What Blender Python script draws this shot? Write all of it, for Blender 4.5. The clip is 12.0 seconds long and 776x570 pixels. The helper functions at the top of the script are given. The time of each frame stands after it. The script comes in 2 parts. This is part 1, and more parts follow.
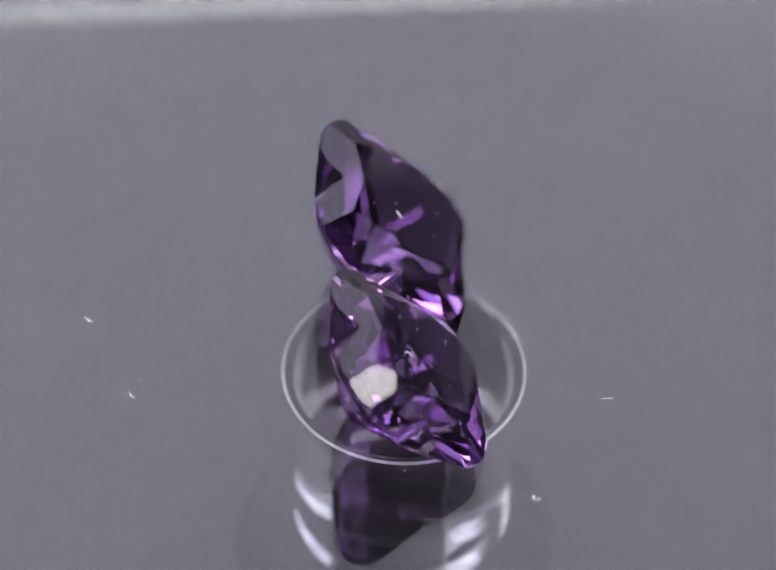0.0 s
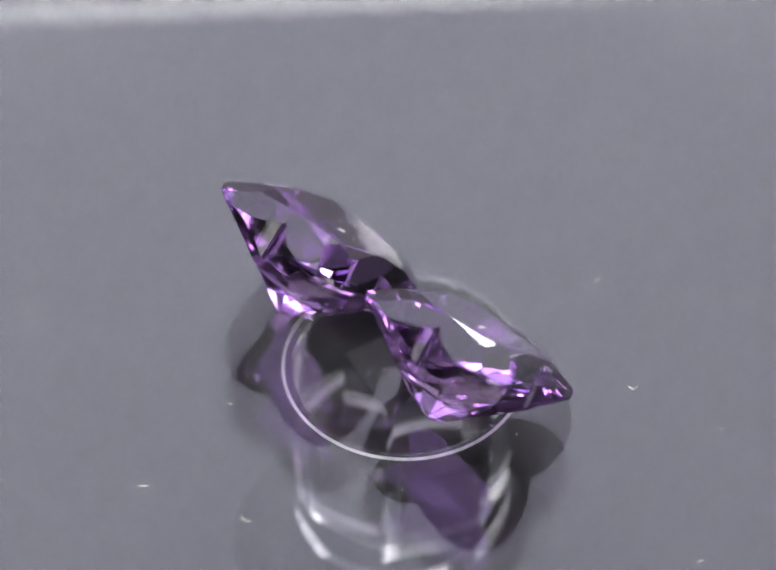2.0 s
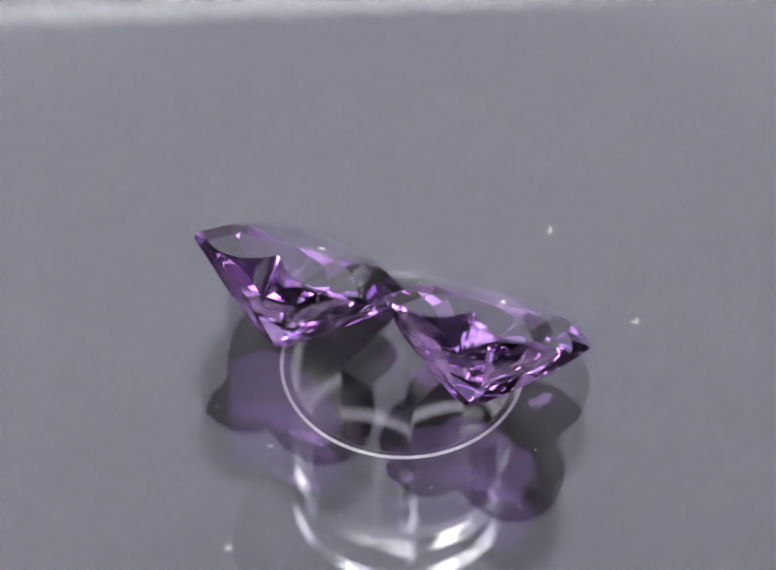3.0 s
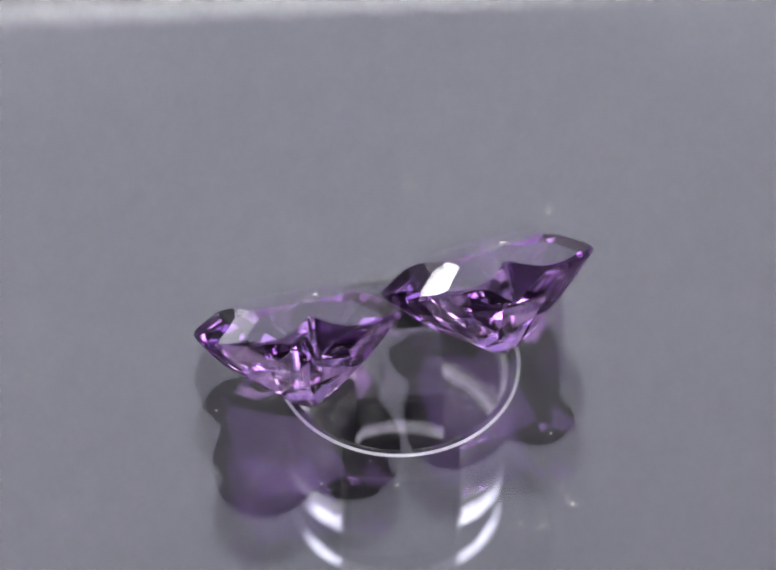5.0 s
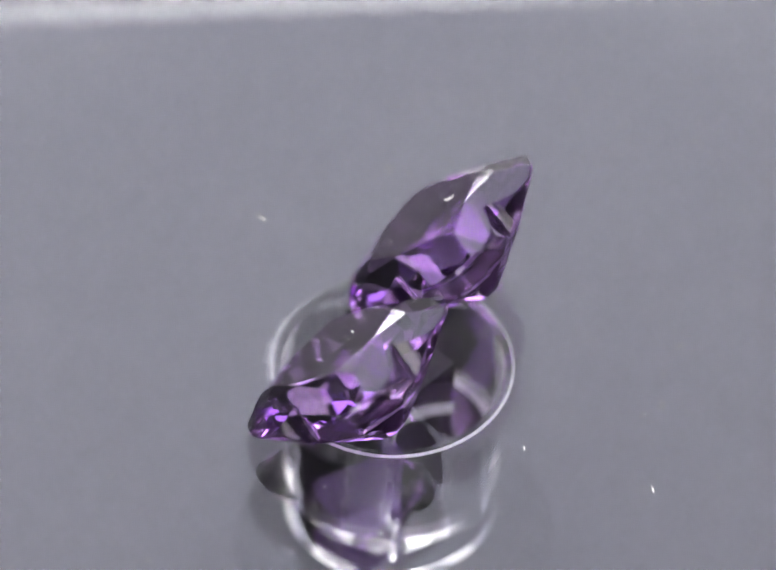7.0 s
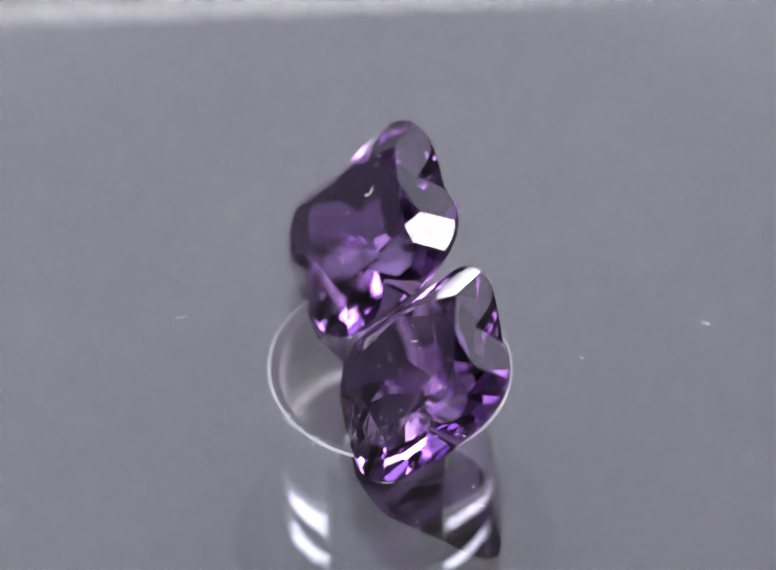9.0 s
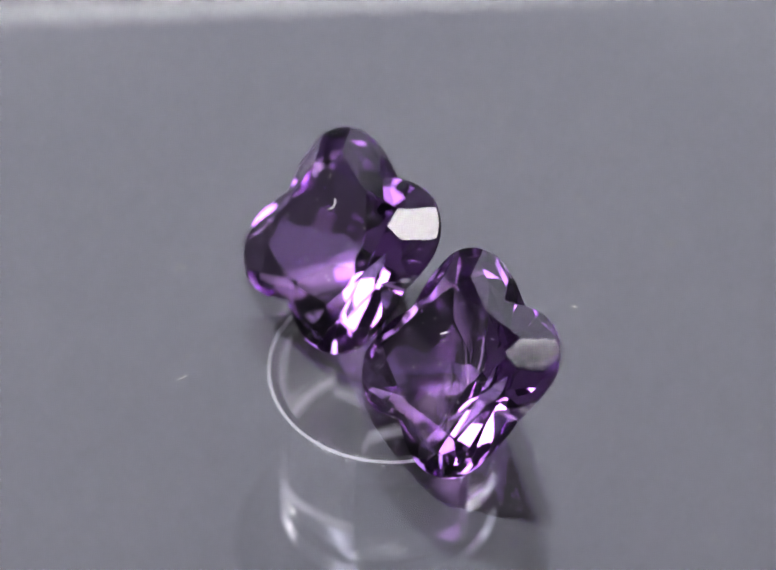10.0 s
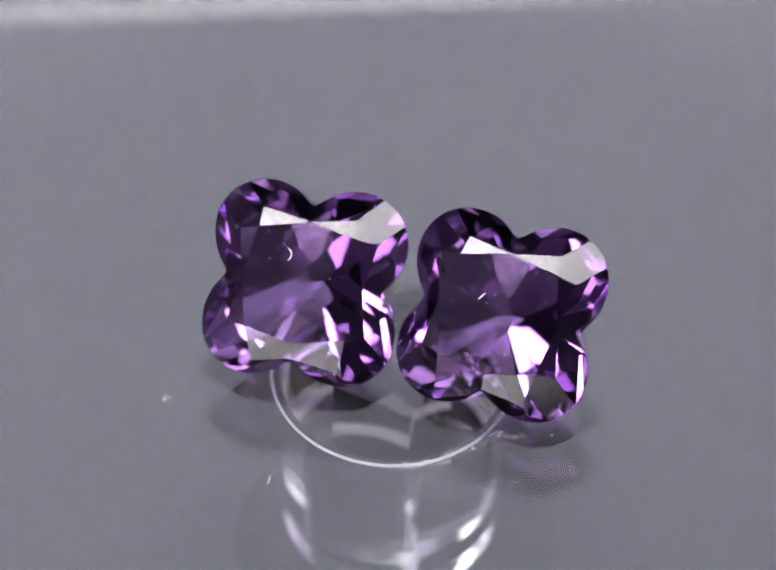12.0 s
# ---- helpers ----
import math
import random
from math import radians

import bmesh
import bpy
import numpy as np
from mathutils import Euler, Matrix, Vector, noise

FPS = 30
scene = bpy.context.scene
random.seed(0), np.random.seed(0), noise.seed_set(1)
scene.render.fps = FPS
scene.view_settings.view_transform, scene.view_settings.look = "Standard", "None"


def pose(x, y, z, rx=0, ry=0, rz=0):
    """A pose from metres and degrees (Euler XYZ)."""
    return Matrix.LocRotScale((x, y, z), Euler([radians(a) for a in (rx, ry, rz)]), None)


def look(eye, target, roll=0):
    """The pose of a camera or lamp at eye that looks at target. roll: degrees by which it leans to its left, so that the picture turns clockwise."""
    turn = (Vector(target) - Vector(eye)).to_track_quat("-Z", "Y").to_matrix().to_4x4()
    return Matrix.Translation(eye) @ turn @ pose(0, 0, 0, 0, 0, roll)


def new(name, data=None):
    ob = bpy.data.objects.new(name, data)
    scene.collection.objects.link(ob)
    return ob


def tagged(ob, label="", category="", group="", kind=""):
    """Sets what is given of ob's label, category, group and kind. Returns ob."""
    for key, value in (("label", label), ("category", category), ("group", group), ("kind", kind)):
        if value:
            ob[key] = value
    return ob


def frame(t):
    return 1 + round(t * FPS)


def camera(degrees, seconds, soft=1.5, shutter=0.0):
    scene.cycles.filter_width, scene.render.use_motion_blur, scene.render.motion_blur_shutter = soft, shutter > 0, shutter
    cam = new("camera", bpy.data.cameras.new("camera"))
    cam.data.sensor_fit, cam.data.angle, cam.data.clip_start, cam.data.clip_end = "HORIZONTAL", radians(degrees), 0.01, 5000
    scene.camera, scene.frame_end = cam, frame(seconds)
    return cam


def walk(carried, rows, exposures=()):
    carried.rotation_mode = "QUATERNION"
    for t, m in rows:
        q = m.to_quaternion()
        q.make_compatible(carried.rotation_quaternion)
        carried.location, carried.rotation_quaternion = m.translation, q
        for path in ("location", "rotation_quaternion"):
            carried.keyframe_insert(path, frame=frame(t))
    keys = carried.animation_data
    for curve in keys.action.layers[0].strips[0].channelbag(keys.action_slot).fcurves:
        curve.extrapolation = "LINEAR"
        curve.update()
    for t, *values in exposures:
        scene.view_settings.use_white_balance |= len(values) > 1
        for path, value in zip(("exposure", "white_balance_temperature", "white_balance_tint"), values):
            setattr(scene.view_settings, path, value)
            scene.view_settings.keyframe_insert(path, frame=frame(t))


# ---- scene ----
# ---- camera ----
MM = 0.001
cam = camera(9.25, 12.0, soft=1.5)
cam.data.dof.use_dof = True
cam.data.dof.focus_distance = 0.2855
cam.data.dof.aperture_fstop = 21.0
EYE = (-0.000633, -0.192691, 0.217707)
TARGET = (-0.000633, 0.00213, 0.002895)
CAM_ROWS = [(0.0, look(EYE, TARGET, 0.86)), (12.0, look(EYE, TARGET, 0.86))]
walk(cam, CAM_ROWS, exposures=[(0.0, -0.22), (0.5, -0.06), (1.0, 0.05), (2.5, 0.02), (5.0, 0.07), (5.5, 0.05), (6.0, 0.07), (6.5, 0.16), (7.0, 0.22), (9.0, 0.09), (9.5, 0.02), (12.0, -0.05)])

SPEED = 21.17                     # degrees a second, anticlockwise from above


# ---- world, lights ----
world = bpy.data.worlds.new("studio")
scene.world = world
world.use_nodes = True
world.node_tree.nodes["Background"].inputs[0].default_value = (0.62, 0.62, 0.70, 1)
world.node_tree.nodes["Background"].inputs[1].default_value = 0.10
scene.view_settings.exposure = 0.0


# ---- materials ----
def shader(name):
    m = bpy.data.materials.new(name)
    m.use_nodes = True
    return m, m.node_tree.nodes, m.node_tree.links


def glowing(name, colour, strength, slope=None):
    """A glowing face; slope: how its light changes per metre across and up, and the height at which it has full strength."""
    m, n, l = shader(name)
    n.remove(n["Principled BSDF"])
    em = n.new("ShaderNodeEmission")
    em.inputs[0].default_value, em.inputs[1].default_value = (*colour, 1), strength
    l.new(em.outputs[0], n["Material Output"].inputs[0])
    if slope:
        tc, dot, add = n.new("ShaderNodeTexCoord"), n.new("ShaderNodeVectorMath"), n.new("ShaderNodeMath")
        dot.operation, add.operation = "DOT_PRODUCT", "ADD"
        dot.inputs[1].default_value = (slope[0] * strength, slope[1] * strength, 0)
        add.inputs[1].default_value = strength * (1 - slope[1] * slope[2])
        l.new(tc.outputs["Object"], dot.inputs[0])
        l.new(dot.outputs["Value"], add.inputs[0])
        l.new(add.outputs[0], em.inputs[1])
    return m


def matte(name, colour, rough=0.6, scale=200, spread=0.3, bump=0.1, metal=0.0):
    """A surface with fine grain and larger blotches."""
    m, n, l = shader(name)
    b = n["Principled BSDF"]
    tc = n.new("ShaderNodeTexCoord")
    fine, wide = n.new("ShaderNodeTexNoise"), n.new("ShaderNodeTexNoise")
    fine.inputs["Scale"].default_value, wide.inputs["Scale"].default_value = scale * 8, scale
    mix = n.new("ShaderNodeMath")
    mix.operation = "ADD"
    ramp = n.new("ShaderNodeMapRange")
    ramp.inputs[1].default_value, ramp.inputs[2].default_value = 0.6, 1.4
    ramp.inputs[3].default_value, ramp.inputs[4].default_value = 1 - spread, 1 + spread
    col = n.new("ShaderNodeVectorMath")
    col.operation = "SCALE"
    col.inputs[0].default_value = colour
    l.new(tc.outputs["Object"], fine.inputs["Vector"])
    l.new(tc.outputs["Object"], wide.inputs["Vector"])
    l.new(fine.outputs[0], mix.inputs[0])
    l.new(wide.outputs[0], mix.inputs[1])
    l.new(mix.outputs[0], ramp.inputs[0])
    l.new(ramp.outputs[0], col.inputs["Scale"])
    l.new(col.outputs[0], b.inputs["Base Color"])
    b.inputs["Roughness"].default_value = rough
    b.inputs["Metallic"].default_value = metal
    bp = n.new("ShaderNodeBump")
    bp.inputs["Strength"].default_value, bp.inputs["Distance"].default_value = bump, 0.0001
    l.new(fine.outputs[0], bp.inputs["Height"])
    l.new(bp.outputs[0], b.inputs["Normal"])
    return m


def gem_glass(name, colour, rough, ridges=0.0):
    """Coloured stone: the body takes the colour, the polish reflects white; ridges: fine grinding marks across the girdle."""
    m, n, l = shader(name)
    b = n["Principled BSDF"]
    b.inputs["Base Color"].default_value = (*colour, 1)
    b.inputs["Transmission Weight"].default_value, b.inputs["IOR"].default_value = 1.0, 1.545
    b.inputs["Roughness"].default_value = rough
    if ridges:
        tc, mp, no, bp = n.new("ShaderNodeTexCoord"), n.new("ShaderNodeMapping"), n.new("ShaderNodeTexNoise"), n.new("ShaderNodeBump")
        mp.inputs["Scale"].default_value = (1, 1, 0.04)
        no.inputs["Scale"].default_value, no.inputs["Detail"].default_value = 4000, 3
        bp.inputs["Strength"].default_value, bp.inputs["Distance"].default_value = ridges, 0.00005
        l.new(tc.outputs["Object"], mp.inputs["Vector"])
        l.new(mp.outputs[0], no.inputs["Vector"])
        l.new(no.outputs[0], bp.inputs["Height"])
        l.new(bp.outputs[0], b.inputs["Normal"])
    return m


def clear(name, colour, ior, rough=0.0, wear=0.0, scale=900, drawn=0.0):
    """Glass with fine scuffs that raise its roughness; drawn: upright waves left by drawing the bar."""
    m, n, l = shader(name)
    n.remove(n["Principled BSDF"])
    g = n.new("ShaderNodeBsdfGlass")
    g.inputs["Color"].default_value, g.inputs["IOR"].default_value = (*colour, 1), ior
    g.inputs["Roughness"].default_value = rough
    if wear:
        tc, no, mr = n.new("ShaderNodeTexCoord"), n.new("ShaderNodeTexNoise"), n.new("ShaderNodeMapRange")
        no.inputs["Scale"].default_value, no.inputs["Detail"].default_value = scale, 6
        mr.inputs[1].default_value, mr.inputs[2].default_value = 0.55, 0.75
        mr.inputs[3].default_value, mr.inputs[4].default_value = rough, rough + wear
        l.new(tc.outputs["Object"], no.inputs["Vector"])
        l.new(no.outputs[0], mr.inputs[0])
        l.new(mr.outputs[0], g.inputs["Roughness"])
    if drawn:
        tc, mp, no, bp = n.new("ShaderNodeTexCoord"), n.new("ShaderNodeMapping"), n.new("ShaderNodeTexNoise"), n.new("ShaderNodeBump")
        mp.inputs["Scale"].default_value = (1, 1, 0.25)
        no.inputs["Scale"].default_value, no.inputs["Detail"].default_value = 900, 4
        bp.inputs["Strength"].default_value, bp.inputs["Distance"].default_value = drawn, 0.0002
        l.new(tc.outputs["Object"], mp.inputs["Vector"])
        l.new(mp.outputs[0], no.inputs["Vector"])
        l.new(no.outputs[0], bp.inputs["Height"])
        l.new(bp.outputs[0], g.inputs["Normal"])
    l.new(g.outputs[0], n["Material Output"].inputs[0])
    return m


AMETHYST = gem_glass("amethyst", (0.48, 0.325, 0.63), 0.0)
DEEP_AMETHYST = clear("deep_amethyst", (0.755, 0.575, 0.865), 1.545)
GIRDLE_CUT = gem_glass("ground_amethyst", (0.50, 0.31, 0.66), 0.03, 0.25)
ACRYLIC_PLATE = clear("plate_acrylic", (0.97, 0.97, 0.98), 1.49)
ACRYLIC = clear("acrylic", (0.985, 0.985, 0.99), 1.49, 0.04, 0.08, 500, 0.5)
GROUND_EDGE = matte("ground_edge", (0.75, 0.75, 0.78), 0.5, 2000, 0.25)
SOCKET = clear("socket_acrylic", (0.97, 0.97, 0.98), 1.49, 0.03, 0.08, 1500)
CHIPS = clear("chipped_acrylic", (0.97, 0.97, 0.99), 1.49, 0.15, 0.2, 3000)
SAWN = matte("sawn_acrylic", (0.72, 0.72, 0.75), 0.6, 1500, 0.45, 0.4)
DARK_TABLE = matte("dark_table", (0.022, 0.0215, 0.025), 0.8, 120, 0.15)
HUB = matte("hub_plastic", (0.012, 0.012, 0.013), 0.85, 300, 0.2)
LINT = matte("lint", (0.82, 0.815, 0.81), 0.8, 3000, 0.1)
CASING = matte("lamp_casing", (0.03, 0.03, 0.03), 0.5, 60, 0.2)
BAR_CASE = matte("bar_casing", (0.55, 0.545, 0.57), 0.5, 300, 0.06)
# dark greys of the added, unseen walls that the gems mirror
ENCLOSURE = matte("enclosure_cloth", (0.11, 0.11, 0.118), 0.9, 10, 0.05)
NEAR_ENCLOSURE = matte("near_enclosure_cloth", (0.09, 0.09, 0.093), 0.9, 10, 0.2)
DIFFUSER = glowing("diffuser", (0.96, 0.955, 1.15), 2.09, (0.4, -1.0, 0.14))
# glow of the two added low panels, which brightens the gem tables
LOW_FILL = glowing("low_fill", (0.97, 0.95, 1.08), 1.9)
BRIGHT_LOW_FILL = glowing("bright_low_fill", (0.97, 0.95, 1.08), 3.0)
LED = glowing("led_panel", (1.0, 0.98, 0.97), 15.5, (-0.95, 0.0, 0.0))
FRONT = glowing("front_panel", (1.0, 0.97, 0.95), 4.5)
SIDE = glowing("side_panel", (1.0, 0.98, 0.95), 13.0)
STRIP = glowing("led_strip", (0.97, 0.97, 1.0), 21.0)


# ---- helpers of this scene ----
def part(name, bm, material, parent=None, label=""):
    me = bpy.data.meshes.new(name)
    bm.normal_update()
    bm.to_mesh(me)
    bm.free()
    me.materials.append(material)
    ob = new(name, me)
    if parent:
        ob.parent = parent
    return tagged(ob, label)


def slab(bm, sx, sy, sz, at=(0, 0, 0), bevel=0.0):
    """A box of that size about the point at, with softened edges."""
    made = bmesh.ops.create_cube(bm, size=1)["verts"]
    for v in made:
        v.co = Vector((v.co.x * sx, v.co.y * sy, v.co.z * sz)) + Vector(at)
    if bevel:
        edges = list({e for v in made for e in v.link_edges})
        bmesh.ops.bevel(bm, geom=edges, offset=bevel, segments=2, profile=0.5, affect="EDGES")
    return bm


def turned(profile, steps=128):
    """A solid turned from (radius, height) pairs, closed at both ends."""
    bm = bmesh.new()
    rings = []
    for r, z in profile:
        rings.append([bm.verts.new((r * math.cos(2 * math.pi * i / steps), r * math.sin(2 * math.pi * i / steps), z)) for i in range(steps)])
    for a, b in zip(rings, rings[1:]):
        for i in range(steps):
            bm.faces.new((a[i], a[(i + 1) % steps], b[(i + 1) % steps], b[i]))
    bm.faces.new(rings[0][::-1])
    bm.faces.new(rings[-1])
    bmesh.ops.recalc_face_normals(bm, faces=bm.faces)
    return bm


def smooth(ob, angle=30):
    """Shades the turned sides smoothly and keeps the sharp edges."""
    me = ob.data
    bm = bmesh.new()
    bm.from_mesh(me)
    for f in bm.faces:
        f.smooth = True
    for e in bm.edges:
        if len(e.link_faces) == 2 and e.calc_face_angle(0) > radians(angle):
            e.smooth = False
    bm.to_mesh(me)
    bm.free()
    return ob


PLATE = 4.0 * MM                  # thickness of the turntable's plate
ROD_R, ROD_H = 7.44 * MM, 13.3 * MM
ROD_AT = (-0.27 * MM, -0.36 * MM)
ROD_BEVEL = 0.13 * MM
FLOOR = -(PLATE + ROD_H + 3.0 * MM)


# ---- the setting ----
def build_table():
    bm = bmesh.new()
    slab(bm, 1.34, 1.46, 0.03, (0, 0.06, FLOOR - 0.015), 0.004)
    return tagged(part("table_top", bm, DARK_TABLE), "dark grey matt table top under the turntable", "table", kind="structure")


def build_enclosure():
    """Unseen dark cloth added round the table to shape reflections, darkest behind the camera."""
    for name, size, at, cloth in (("wall_north", (1.4, 0.02, 0.8), (0, 0.78, 0.33), ENCLOSURE), ("wall_south", (1.4, 0.02, 0.8), (0, -0.66, 0.33), NEAR_ENCLOSURE),
                                  ("wall_east", (0.02, 1.42, 0.8), (0.66, 0.06, 0.33), ENCLOSURE), ("wall_west", (0.02, 1.42, 0.8), (-0.66, 0.06, 0.33), ENCLOSURE),
                                  ("ceiling", (1.4, 1.52, 0.02), (0, 0.06, 0.74), ENCLOSURE)):
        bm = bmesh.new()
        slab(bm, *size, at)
        tagged(part(name, bm, cloth), "unseen dark grey cloth wall added to shape reflections", "tent wall", kind="structure")


def build_panel(name, width, height, glow, m, label, stand=False):
    """A flat lamp: casing, rim and glowing face; it shines along its -z."""
    root = new(name)
    root.matrix_world = m
    bm = bmesh.new()
    slab(bm, width + 0.02, height + 0.02, 0.02, (0, 0, 0.014), 0.003)
    part("casing", bm, CASING, root)
    bm = bmesh.new()
    slab(bm, width, height, 0.004, (0, 0, 0), 0.001)
    part("diffuser", bm, glow, root, "glowing white diffuser")
    ceiling = 0.73
    for side in (-1, 1):
        foot = m @ Vector((side * width * 0.35, 0, 0.024))
        if stand:
            bm = bmesh.new()
            slab(bm, 0.01, 0.01, foot.z - FLOOR, (foot.x, foot.y - 0.004, (foot.z + FLOOR) / 2), 0.001)
            bmesh.ops.transform(bm, matrix=m.inverted(), verts=bm.verts)
            part("leg", bm, CASING, root, "thin black leg")
        elif foot.z < ceiling - 0.03:
            bm = bmesh.new()
            slab(bm, 0.008, 0.008, ceiling - foot.z, (foot.x, foot.y, (ceiling + foot.z) / 2), 0.001)
            bmesh.ops.transform(bm, matrix=m.inverted(), verts=bm.verts)
            part("hanger", bm, CASING, root, "thin black hanging rod")
    return tagged(root, label, "light panel")


def build_bar():
    """A low light bar that stands on the table behind the turntable."""
    root = new("light_bar")
    root.matrix_world = pose(0, 0.0524, FLOOR, 0, 4.2, 0)
    high = 0.0165 - FLOOR
    bm = bmesh.new()
    slab(bm, 0.072, 0.010, high, (0, 0.0072, high / 2), 0.001)
    slab(bm, 0.072, 0.004, high - 0.0012, (0, 0, high / 2 - 0.0006), 0.0008)
    part("casing", bm, BAR_CASE, root, "pale grey plastic casing")
    bm = bmesh.new()
    slab(bm, 0.070, 0.004, 0.0010, (0, 0, high - 0.0005), 0.0002)
    part("diffuser", bm, STRIP, root, "glowing white diffuser")
    return tagged(root, "low white light bar standing behind the turntable", "light bar")


# ---- the turntable ----
def socket_outline(steps=128):
    """The square of the cylinder's socket, as points at even angles."""
    half, turn, out = 2.7 * MM, radians(62.4), []
    for i in range(steps):
        a = 2 * math.pi * i / steps - turn
        k = half / max(abs(math.cos(a)), abs(math.sin(a)))
        out.append((k * math.cos(a + turn), k * math.sin(a + turn)))
    return out


def build_plate():
    """The clear plate; its underside is left open where the cylinder is bonded to it, but for the socket's roof."""
    r, steps = 47 * MM, 128
    bm = bmesh.new()

    def ring(r, z, at=(0, 0)):
        return [bm.verts.new((at[0] + r * math.cos(2 * math.pi * i / steps), at[1] + r * math.sin(2 * math.pi * i / steps), z)) for i in range(steps)]
    rings = [ring(ROD_R - ROD_BEVEL, -PLATE, ROD_AT), ring(r - 0.3 * MM, -PLATE), ring(r, -PLATE + 0.3 * MM), ring(r, -0.3 * MM), ring(r - 0.3 * MM, 0)]
    for a, b in zip(rings, rings[1:]):
        for i in range(steps):
            bm.faces.new((a[i], a[(i + 1) % steps], b[(i + 1) % steps], b[i]))
    bm.faces.new(rings[-1])
    bm.faces.new([bm.verts.new((x + ROD_AT[0], y + ROD_AT[1], -PLATE)) for x, y in socket_outline()][::-1])
    for f in bm.faces:
        f.normal_update()
        mid = f.calc_center_median()
        if f.normal.dot(mid - Vector((0, 0, -PLATE / 2)) if abs(f.normal.z) < 0.9 else Vector((0, 0, mid.z + PLATE / 2))) < 0:
            f.normal_flip()
    return tagged(smooth(part("turntable_plate", bm, ACRYLIC_PLATE)), "clear glossy acrylic turntable plate with dust on it", "turntable")


def build_rod():
    """The clear cylinder bonded under the plate, with a square socket through it and a ground lower edge."""
    root = new("acrylic_cylinder")
    steps = 128
    bm = bmesh.new()

    def ring(r, z):
        return [bm.verts.new((r * math.cos(2 * math.pi * i / steps), r * math.sin(2 * math.pi * i / steps), z)) for i in range(steps)]

    def square(z):
        return [bm.verts.new((x, y, z)) for x, y in socket_outline(steps)]
    rings = [ring(ROD_R - ROD_BEVEL, 0), ring(ROD_R, -ROD_BEVEL), ring(7.4 * MM, -0.22 * MM), ring(6.86 * MM, -0.30 * MM), ring(6.78 * MM, -0.45 * MM), ring(6.74 * MM, -0.9 * MM),
             ring(6.72 * MM, -ROD_H + 1.9 * MM), ring(6.70 * MM, -ROD_H + 0.5 * MM), ring(6.2 * MM, -ROD_H), ring(5.7 * MM, -ROD_H), square(-ROD_H), square(0)]
    for band, (a, b) in enumerate(zip(rings, rings[1:])):
        for i in range(steps):
            f = bm.faces.new((a[i], b[i], b[(i + 1) % steps], a[(i + 1) % steps]))
            f.material_index = {0: 1, 7: 3, 10: 2}.get(band, 0)
    body = part("cylinder_body", bm, ACRYLIC, root)
    body.data.materials.append(GROUND_EDGE)
    body.data.materials.append(SOCKET)
    body.data.materials.append(SAWN)
    smooth(body)
    rnd = random.Random(4)

    def chips(count, start, end, inner, outer, size):
        """Splinters of the broken rim between two angles, lying aslant."""
        bm = bmesh.new()
        for i in range(count):
            a = radians(rnd.uniform(start, end))
            made = bmesh.ops.create_icosphere(bm, subdivisions=1, radius=size * rnd.uniform(0.4, 1.2) * MM)["verts"]
            lean, away = rnd.uniform(0.2, 0.8), ROD_R + rnd.uniform(inner, outer) * MM
            for v in made:
                q = Vector((v.co.x * 1.7, v.co.y * 0.28, v.co.z * 0.2))
                q.rotate(Euler((0, 0, a + lean)))
                q.z -= 0.12 * MM
                v.co = q + Vector((away * math.cos(a), away * math.sin(a), 0))
        return bm
    part("chipped_rim", chips(110, 256, 316, -0.25, 0.32, 0.2), CHIPS, root, "glassy splinters on the rim")
    part("whitened_rim", chips(30, 276, 308, -0.3, 0.12, 0.13), GROUND_EDGE, root, "rough chipped white edge")
    return tagged(root, "clear acrylic cylinder with a square socket and a chipped rim", "stand")


def build_spindle():
    """The black square shaft that turns the cylinder; origin at its foot."""
    half, high = 2.5 * MM, 7.5 * MM
    bm = bmesh.new()
    slab(bm, 2 * half, 2 * half, high, (0, 0, high / 2), 0.25 * MM)
    return tagged(part("drive_spindle", bm, HUB), "black square plastic shaft in the cylinder's socket", "shaft")


def build_hub():
    z = -(PLATE + ROD_H) - 0.06 * MM
    r = 9.5 * MM
    bm = turned([(r + 0.6 * MM, FLOOR), (r + 0.3 * MM, FLOOR + 0.8 * MM), (r - 0.2 * MM, z - 1.2 * MM), (r - 0.8 * MM, z - 0.4 * MM), (r - 1.6 * MM, z), (3.95 * MM, z), (3.85 * MM, z + 0.14 * MM)], 96)
    return tagged(smooth(part("plinth", bm, HUB)), "round black plastic plinth under the cylinder", "plinth")


# ---- the gemstones ----
PX = 0.03 * MM


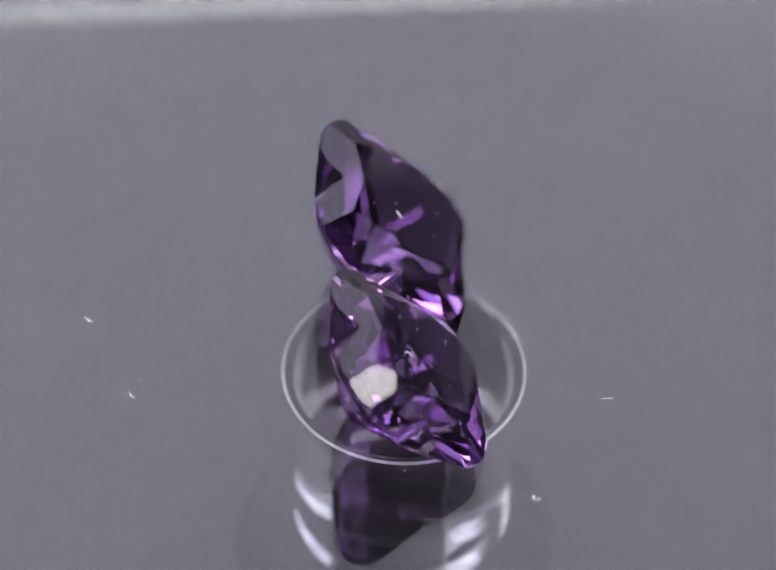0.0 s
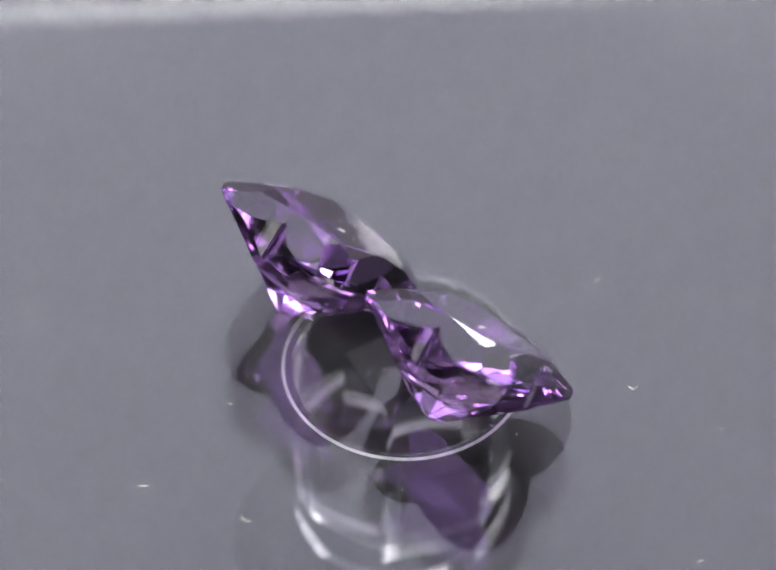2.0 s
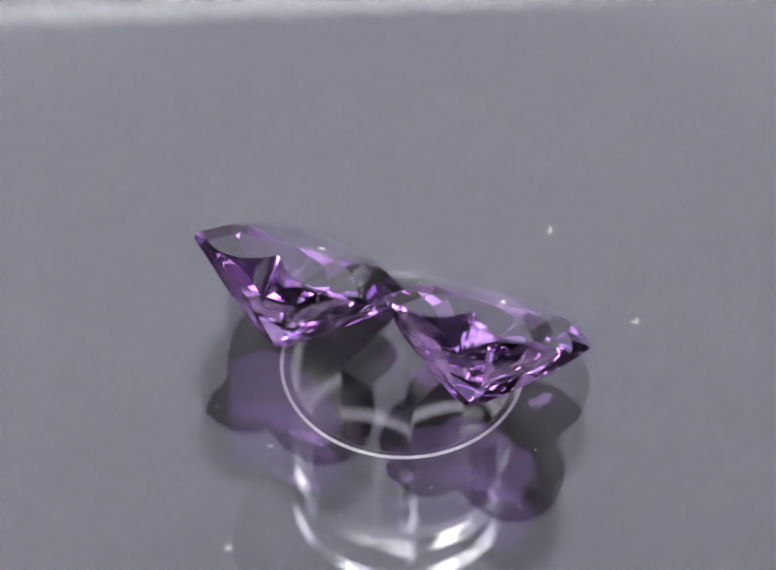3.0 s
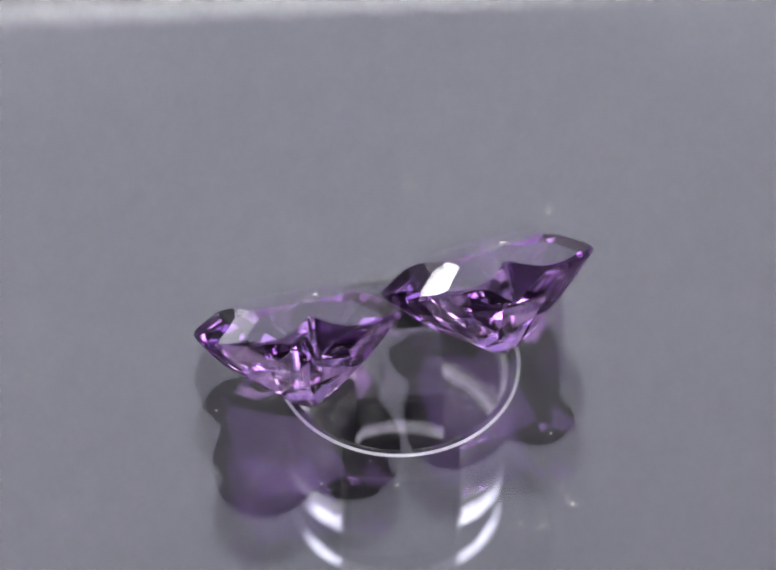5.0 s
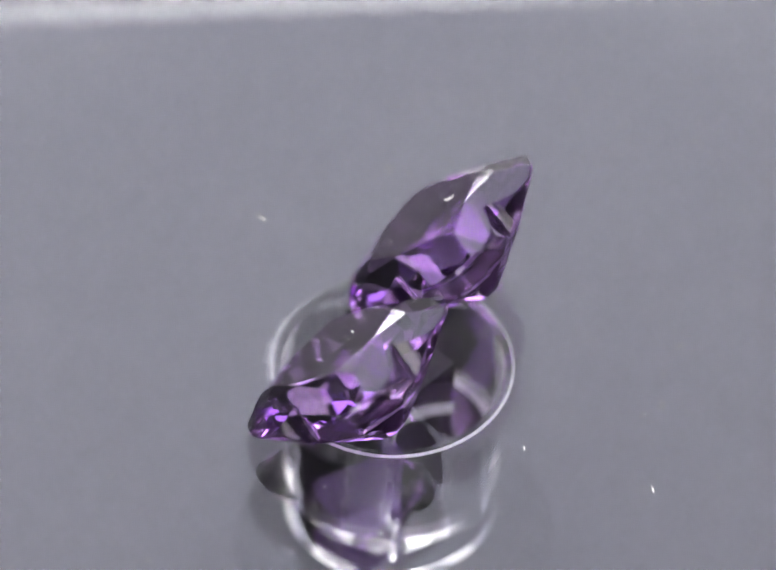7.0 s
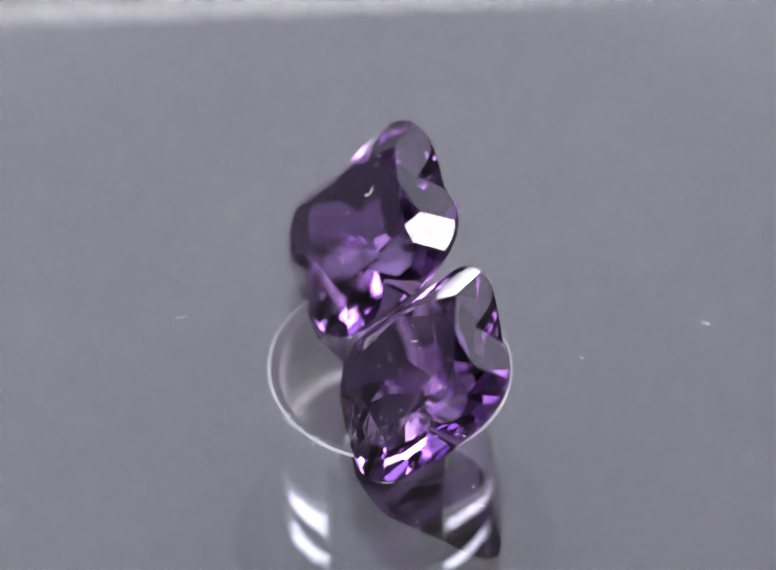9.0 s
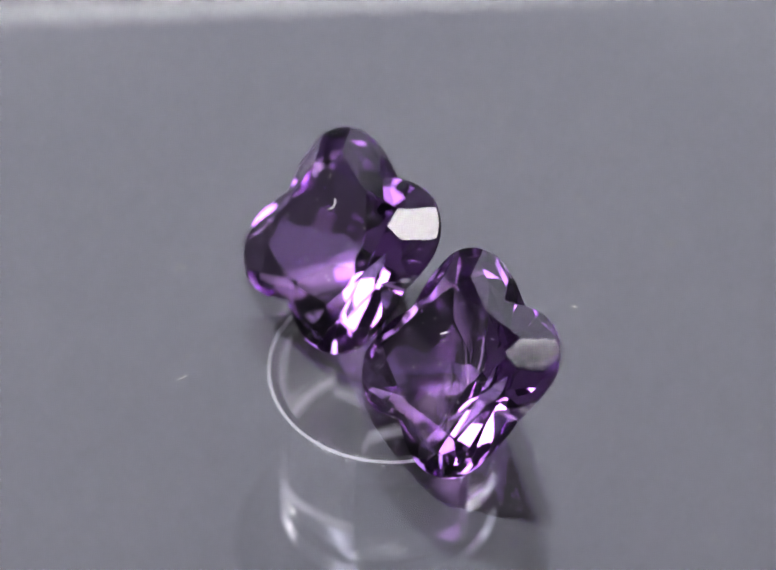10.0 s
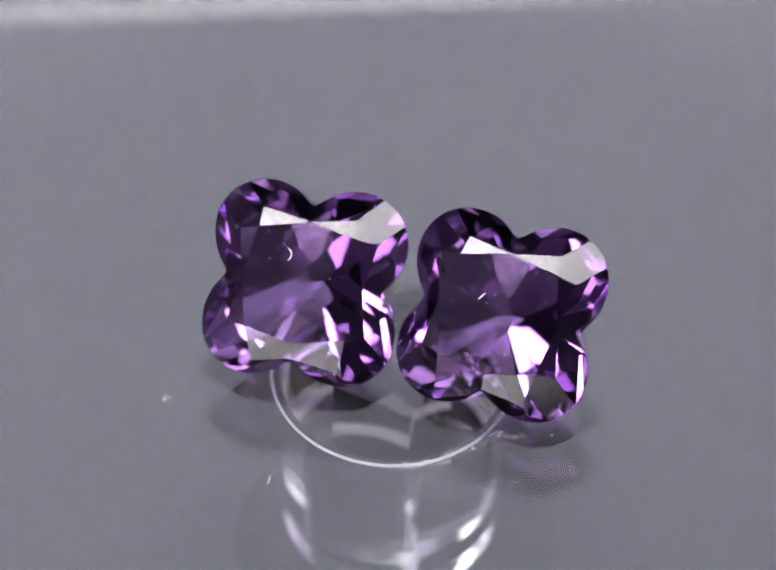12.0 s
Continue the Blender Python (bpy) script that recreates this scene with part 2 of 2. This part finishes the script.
def build_gem(kite, turned_by, seed):
    """A quatrefoil cut: a lobed girdle cut by the planes of crown and pavilion; origin at the middle of the table."""
    bm = bmesh.new()
    n = 144
    rmin, rmax = 138.0, 234.0

    def radius(a):
        return rmin + (rmax - rmin) * (math.cos(2 * (a - math.pi / 4)) ** 2 + 0.016) ** 0.40

    def reach(azimuth):
        """How far the outline extends towards that azimuth."""
        return max(radius(2 * math.pi * i / n) * math.cos(2 * math.pi * i / n - radians(azimuth)) for i in range(n))
    low, high = [], []
    for i in range(n):
        a = 2 * math.pi * i / n
        r = radius(a)
        low.append(bm.verts.new((r * math.cos(a), r * math.sin(a), -250)))
        high.append(bm.verts.new((r * math.cos(a), r * math.sin(a), 0)))
    for i in range(n):
        bm.faces.new((low[i], low[(i + 1) % n], high[(i + 1) % n], high[i])).smooth = True
    for f in bm.faces:
        f.material_index = 1
    bm.faces.new(low[::-1])
    bm.faces.new(high)
    GIRDLE, CULET = -52.0, -238.0
    hand = random.Random(seed)                           # the small errors of cutting by hand

    def cut(azimuth, slope, distance, height):
        """Grinds a facet that faces azimuth and up (slope under 90) or down, through a point at that distance from the axis."""
        a, s = radians(azimuth), radians(slope)
        no = Vector((math.cos(a) * math.sin(s), math.sin(a) * math.sin(s), math.cos(s)))
        at = (distance * math.cos(a), distance * math.sin(a), height)
        geo = bm.verts[:] + bm.edges[:] + bm.faces[:]
        res = bmesh.ops.bisect_plane(bm, geom=geo, dist=1e-3, plane_co=at, plane_no=no, clear_outer=True)
        edges = [e for e in res["geom_cut"] if isinstance(e, bmesh.types.BMEdge)]
        if edges:
            for f in bmesh.ops.edgeloop_fill(bm, edges=edges)["faces"]:
                f.material_index, f.smooth = 0, False

    def crown(azimuth, slope, lift=5.0):
        cut(azimuth, slope, reach(azimuth), GIRDLE + lift)

    def pavilion(azimuth, slope, drop=5.0):
        cut(azimuth, 180 - slope, reach(azimuth), GIRDLE - drop)

    def tip(azimuth, slope, rise=0.0):
        cut(azimuth, 180 - slope, 0, CULET + rise)
    for k in range(4):
        side, lobe = 90 * k, 90 * k + 45
        cut(side - 12.5, 18, 120, 0)                  # star facets round the eight-sided table
        cut(side + 12.5, 18, 120, 0)
        cut(side, 36, 140 if k == 3 else 123, 0)                       # over each notch
        cut(lobe + turned_by, kite, 142, 0)                       # kite over each lobe
        crown(lobe - 25, 45)
        crown(lobe + 25, 45)
    for k in range(4):
        side, lobe = 90 * k, 90 * k + 45
        tip(side - 6, 37.5)
        tip(side + 6, 39.0)
        tip(lobe, 34.0 + hand.uniform(-0.7, 0.7), 1.0)
        tip(lobe + 14 + hand.uniform(-6, 6), 28.0 + hand.uniform(-2.5, 2.5), 13.0)
        for turn, slope in ((8, 37.5), (24, 42.0), (40, 50.0)):
            pavilion(lobe - turn, slope + hand.uniform(-1.3, 1.3))
            pavilion(lobe + turn, slope + hand.uniform(-1.3, 1.3))
    bmesh.ops.remove_doubles(bm, verts=bm.verts, dist=0.05)
    bmesh.ops.dissolve_degenerate(bm, edges=bm.edges, dist=0.02)
    bmesh.ops.recalc_face_normals(bm, faces=bm.faces)
    worn = [e for e in bm.edges if len(e.link_faces) == 2 and e.calc_face_angle(0) > radians(14) and e.calc_length() > 4 and not all(f.material_index for f in e.link_faces)]
    bmesh.ops.bevel(bm, geom=worn, offset=1.2, offset_type="OFFSET", segments=1, profile=0.5, affect="EDGES", clamp_overlap=True)
    for e in bm.edges:
        if len(e.link_faces) == 2 and e.calc_face_angle(0) > radians(12):
            e.smooth = False
    bmesh.ops.scale(bm, vec=(PX, PX, PX), verts=bm.verts)
    bm.normal_update()
    gem = new("gemstone")
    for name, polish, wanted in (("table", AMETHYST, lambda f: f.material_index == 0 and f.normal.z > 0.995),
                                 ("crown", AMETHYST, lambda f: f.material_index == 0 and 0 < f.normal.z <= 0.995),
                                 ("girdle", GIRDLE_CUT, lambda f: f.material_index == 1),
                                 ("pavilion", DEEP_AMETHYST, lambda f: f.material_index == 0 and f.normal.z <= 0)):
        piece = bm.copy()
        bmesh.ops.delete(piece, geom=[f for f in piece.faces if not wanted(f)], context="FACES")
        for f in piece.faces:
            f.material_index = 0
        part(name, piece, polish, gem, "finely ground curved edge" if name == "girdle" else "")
    bm.free()
    return gem


def gem_pose(x, y, z, azimuth, tilt, spin):
    return Matrix.Translation((x * PX, y * PX, z * PX)) @ pose(0, 0, 0, 0, 0, azimuth) @ pose(0, 0, 0, tilt) @ pose(0, 0, 0, 0, 0, spin)


# ---- dust ----
def fibre(bm, x, y, length, width, turn, bend):
    """A short bent thread that lies on the plane z = 0."""
    path = []
    for i in range(6):
        u = i / 5 - 0.5
        path.append(Vector((x + math.cos(turn) * u * length - math.sin(turn) * bend * (u * u) * length,
                            y + math.sin(turn) * u * length + math.cos(turn) * bend * (u * u) * length, width)))
    rings = []
    for i, c in enumerate(path):
        w = width * (1 if 0 < i < 5 else 0.4)
        d = (path[min(i + 1, 5)] - path[max(i - 1, 0)]).normalized()
        side = Vector((-d.y, d.x, 0))
        rings.append([bm.verts.new(c + side * w), bm.verts.new(c + Vector((0, 0, w))), bm.verts.new(c - side * w), bm.verts.new(c - Vector((0, 0, w * 0.9)))])
    for a, b in zip(rings, rings[1:]):
        for i in range(4):
            bm.faces.new((a[i], a[(i + 1) % 4], b[(i + 1) % 4], b[i]))
    bm.faces.new(rings[0][::-1])
    bm.faces.new(rings[-1])


def build_specks(seed, thread):
    """Fine dust on the table of a gemstone, with one thread."""
    rnd = random.Random(seed)
    bm = bmesh.new()
    x, y, length, turn, bend = thread
    fibre(bm, x * PX, y * PX, length * PX, 1.3 * PX, turn, bend)
    for i in range(12):
        fibre(bm, rnd.uniform(-105, 105) * PX, rnd.uniform(-105, 105) * PX, rnd.uniform(1.0, 3.5) * PX, rnd.uniform(0.4, 0.8) * PX, rnd.uniform(0, 3), 0.2)
    return tagged(part("dust_specks", bm, LINT), "fine white dust and a thread on the gemstone", "dust", kind="stuff")


def build_dust():
    """Lint and specks strewn over the plate, a few long fibres among them."""
    rnd = random.Random(11)
    bm = bmesh.new()
    for r, a, size in ((443, 235.7, 1.0), (483, 198.3, 0.55), (492, 198.9, 0.45), (628, 429.5, 0.8), (527, 85.9, 0.4), (374, 58.6, 0.5)):
        fibre(bm, r * PX * math.cos(radians(a)), r * PX * math.sin(radians(a)), size * 0.75 * MM, 0.04 * MM, rnd.uniform(0, 3), rnd.uniform(-0.8, 0.8))
    for i in range(260):
        r, a = 34 * MM * math.sqrt(rnd.uniform(0.06, 1)), rnd.uniform(0, 2 * math.pi)
        size = rnd.uniform(0.06, 0.2) * MM if rnd.random() < 0.92 else rnd.uniform(0.3, 0.8) * MM
        fibre(bm, r * math.cos(a), r * math.sin(a), size, rnd.uniform(0.013, 0.030) * MM, rnd.uniform(0, 3.1), rnd.uniform(-1, 1))
    return tagged(part("dust", bm, LINT), "white specks and short fibres of dust on the plate", "dust", kind="stuff")


build_enclosure()
build_table()
build_panel("slanted_diffuser", 0.47, 0.48, DIFFUSER, look((0.06, 0.505, 0.37), (0.06, 0.105, 0.15)), "softly glowing white slanted diffuser panel")
build_panel("overhead_light", 0.82, 0.29, LED, look((0, -0.06, 0.704), (0, -0.06, 0)), "bright white panel light fixed overhead")
build_panel("front_light", 0.66, 0.15, FRONT, look((0, -0.56, 0.105), (0, 0, 0.0)), "white panel light standing in front of the turntable", stand=True)
build_panel("side_light", 0.11, 0.09, SIDE, look((0.42, 0.13, 0.43), (0, 0, 0.0)), "white panel light standing beside the turntable", stand=True)
# unseen glowing panels, added to give the gem tables a pale veil
for across, wide, glow in ((59, 0.27, LOW_FILL), (117, 0.22, BRIGHT_LOW_FILL)):
    build_panel("low_fill_panel", wide, 0.17, glow, look((0.52 * math.cos(radians(across)), 0.52 * math.sin(radians(across)), 0.085), (0, 0, 0.05)), "unseen low glowing panel added behind the turntable to brighten the gem tables", stand=True)
build_bar()
build_hub()
rod = build_rod()
plate = build_plate()
spindle = build_spindle()
dust = build_dust()
gem_a = tagged(build_gem(27.6, 4.0, 5), "purple amethyst cut as a four-lobed flower, leaning on its pavilion", "gemstone", "pair of gemstones")
gem_b = tagged(build_gem(27.2, -3.5, 9), "purple amethyst cut as a four-lobed flower, leaning on its pavilion", "gemstone", "pair of gemstones")
specks_a = build_specks(21, (-28, 54, 26, 1.7, 1.2))
specks_b = build_specks(22, (-39, 28, 19, 0.95, 0.0))

# the places of the turning things at the clip's end
GEM_A = gem_pose(-193.5, -3.0, 180.0, -9.0, 43.5, -1.1)
GEM_B = gem_pose(197.2, -76.8, 178.0, -16.6, 41.8, 0.2)
AT_END = [
    (plate, Matrix.Identity(4)),
    (dust, Matrix.Identity(4)),
    (rod, Matrix.Translation((*ROD_AT, -PLATE))),
    (spindle, pose(*ROD_AT, -PLATE - ROD_H + 0.08 * MM, 0, 0, 62.4)),
    (gem_a, GEM_A),
    (specks_a, GEM_A),
    (gem_b, GEM_B),
    (specks_b, GEM_B),
]


def motions():
    """Everything on the turntable turns at one even speed about the upright axis."""
    for thing, m in AT_END:
        walk(thing, [(k * 0.25, pose(0, 0, 0, 0, 0, SPEED * (k * 0.25 - 12.0)) @ m) for k in range(49)])


motions()
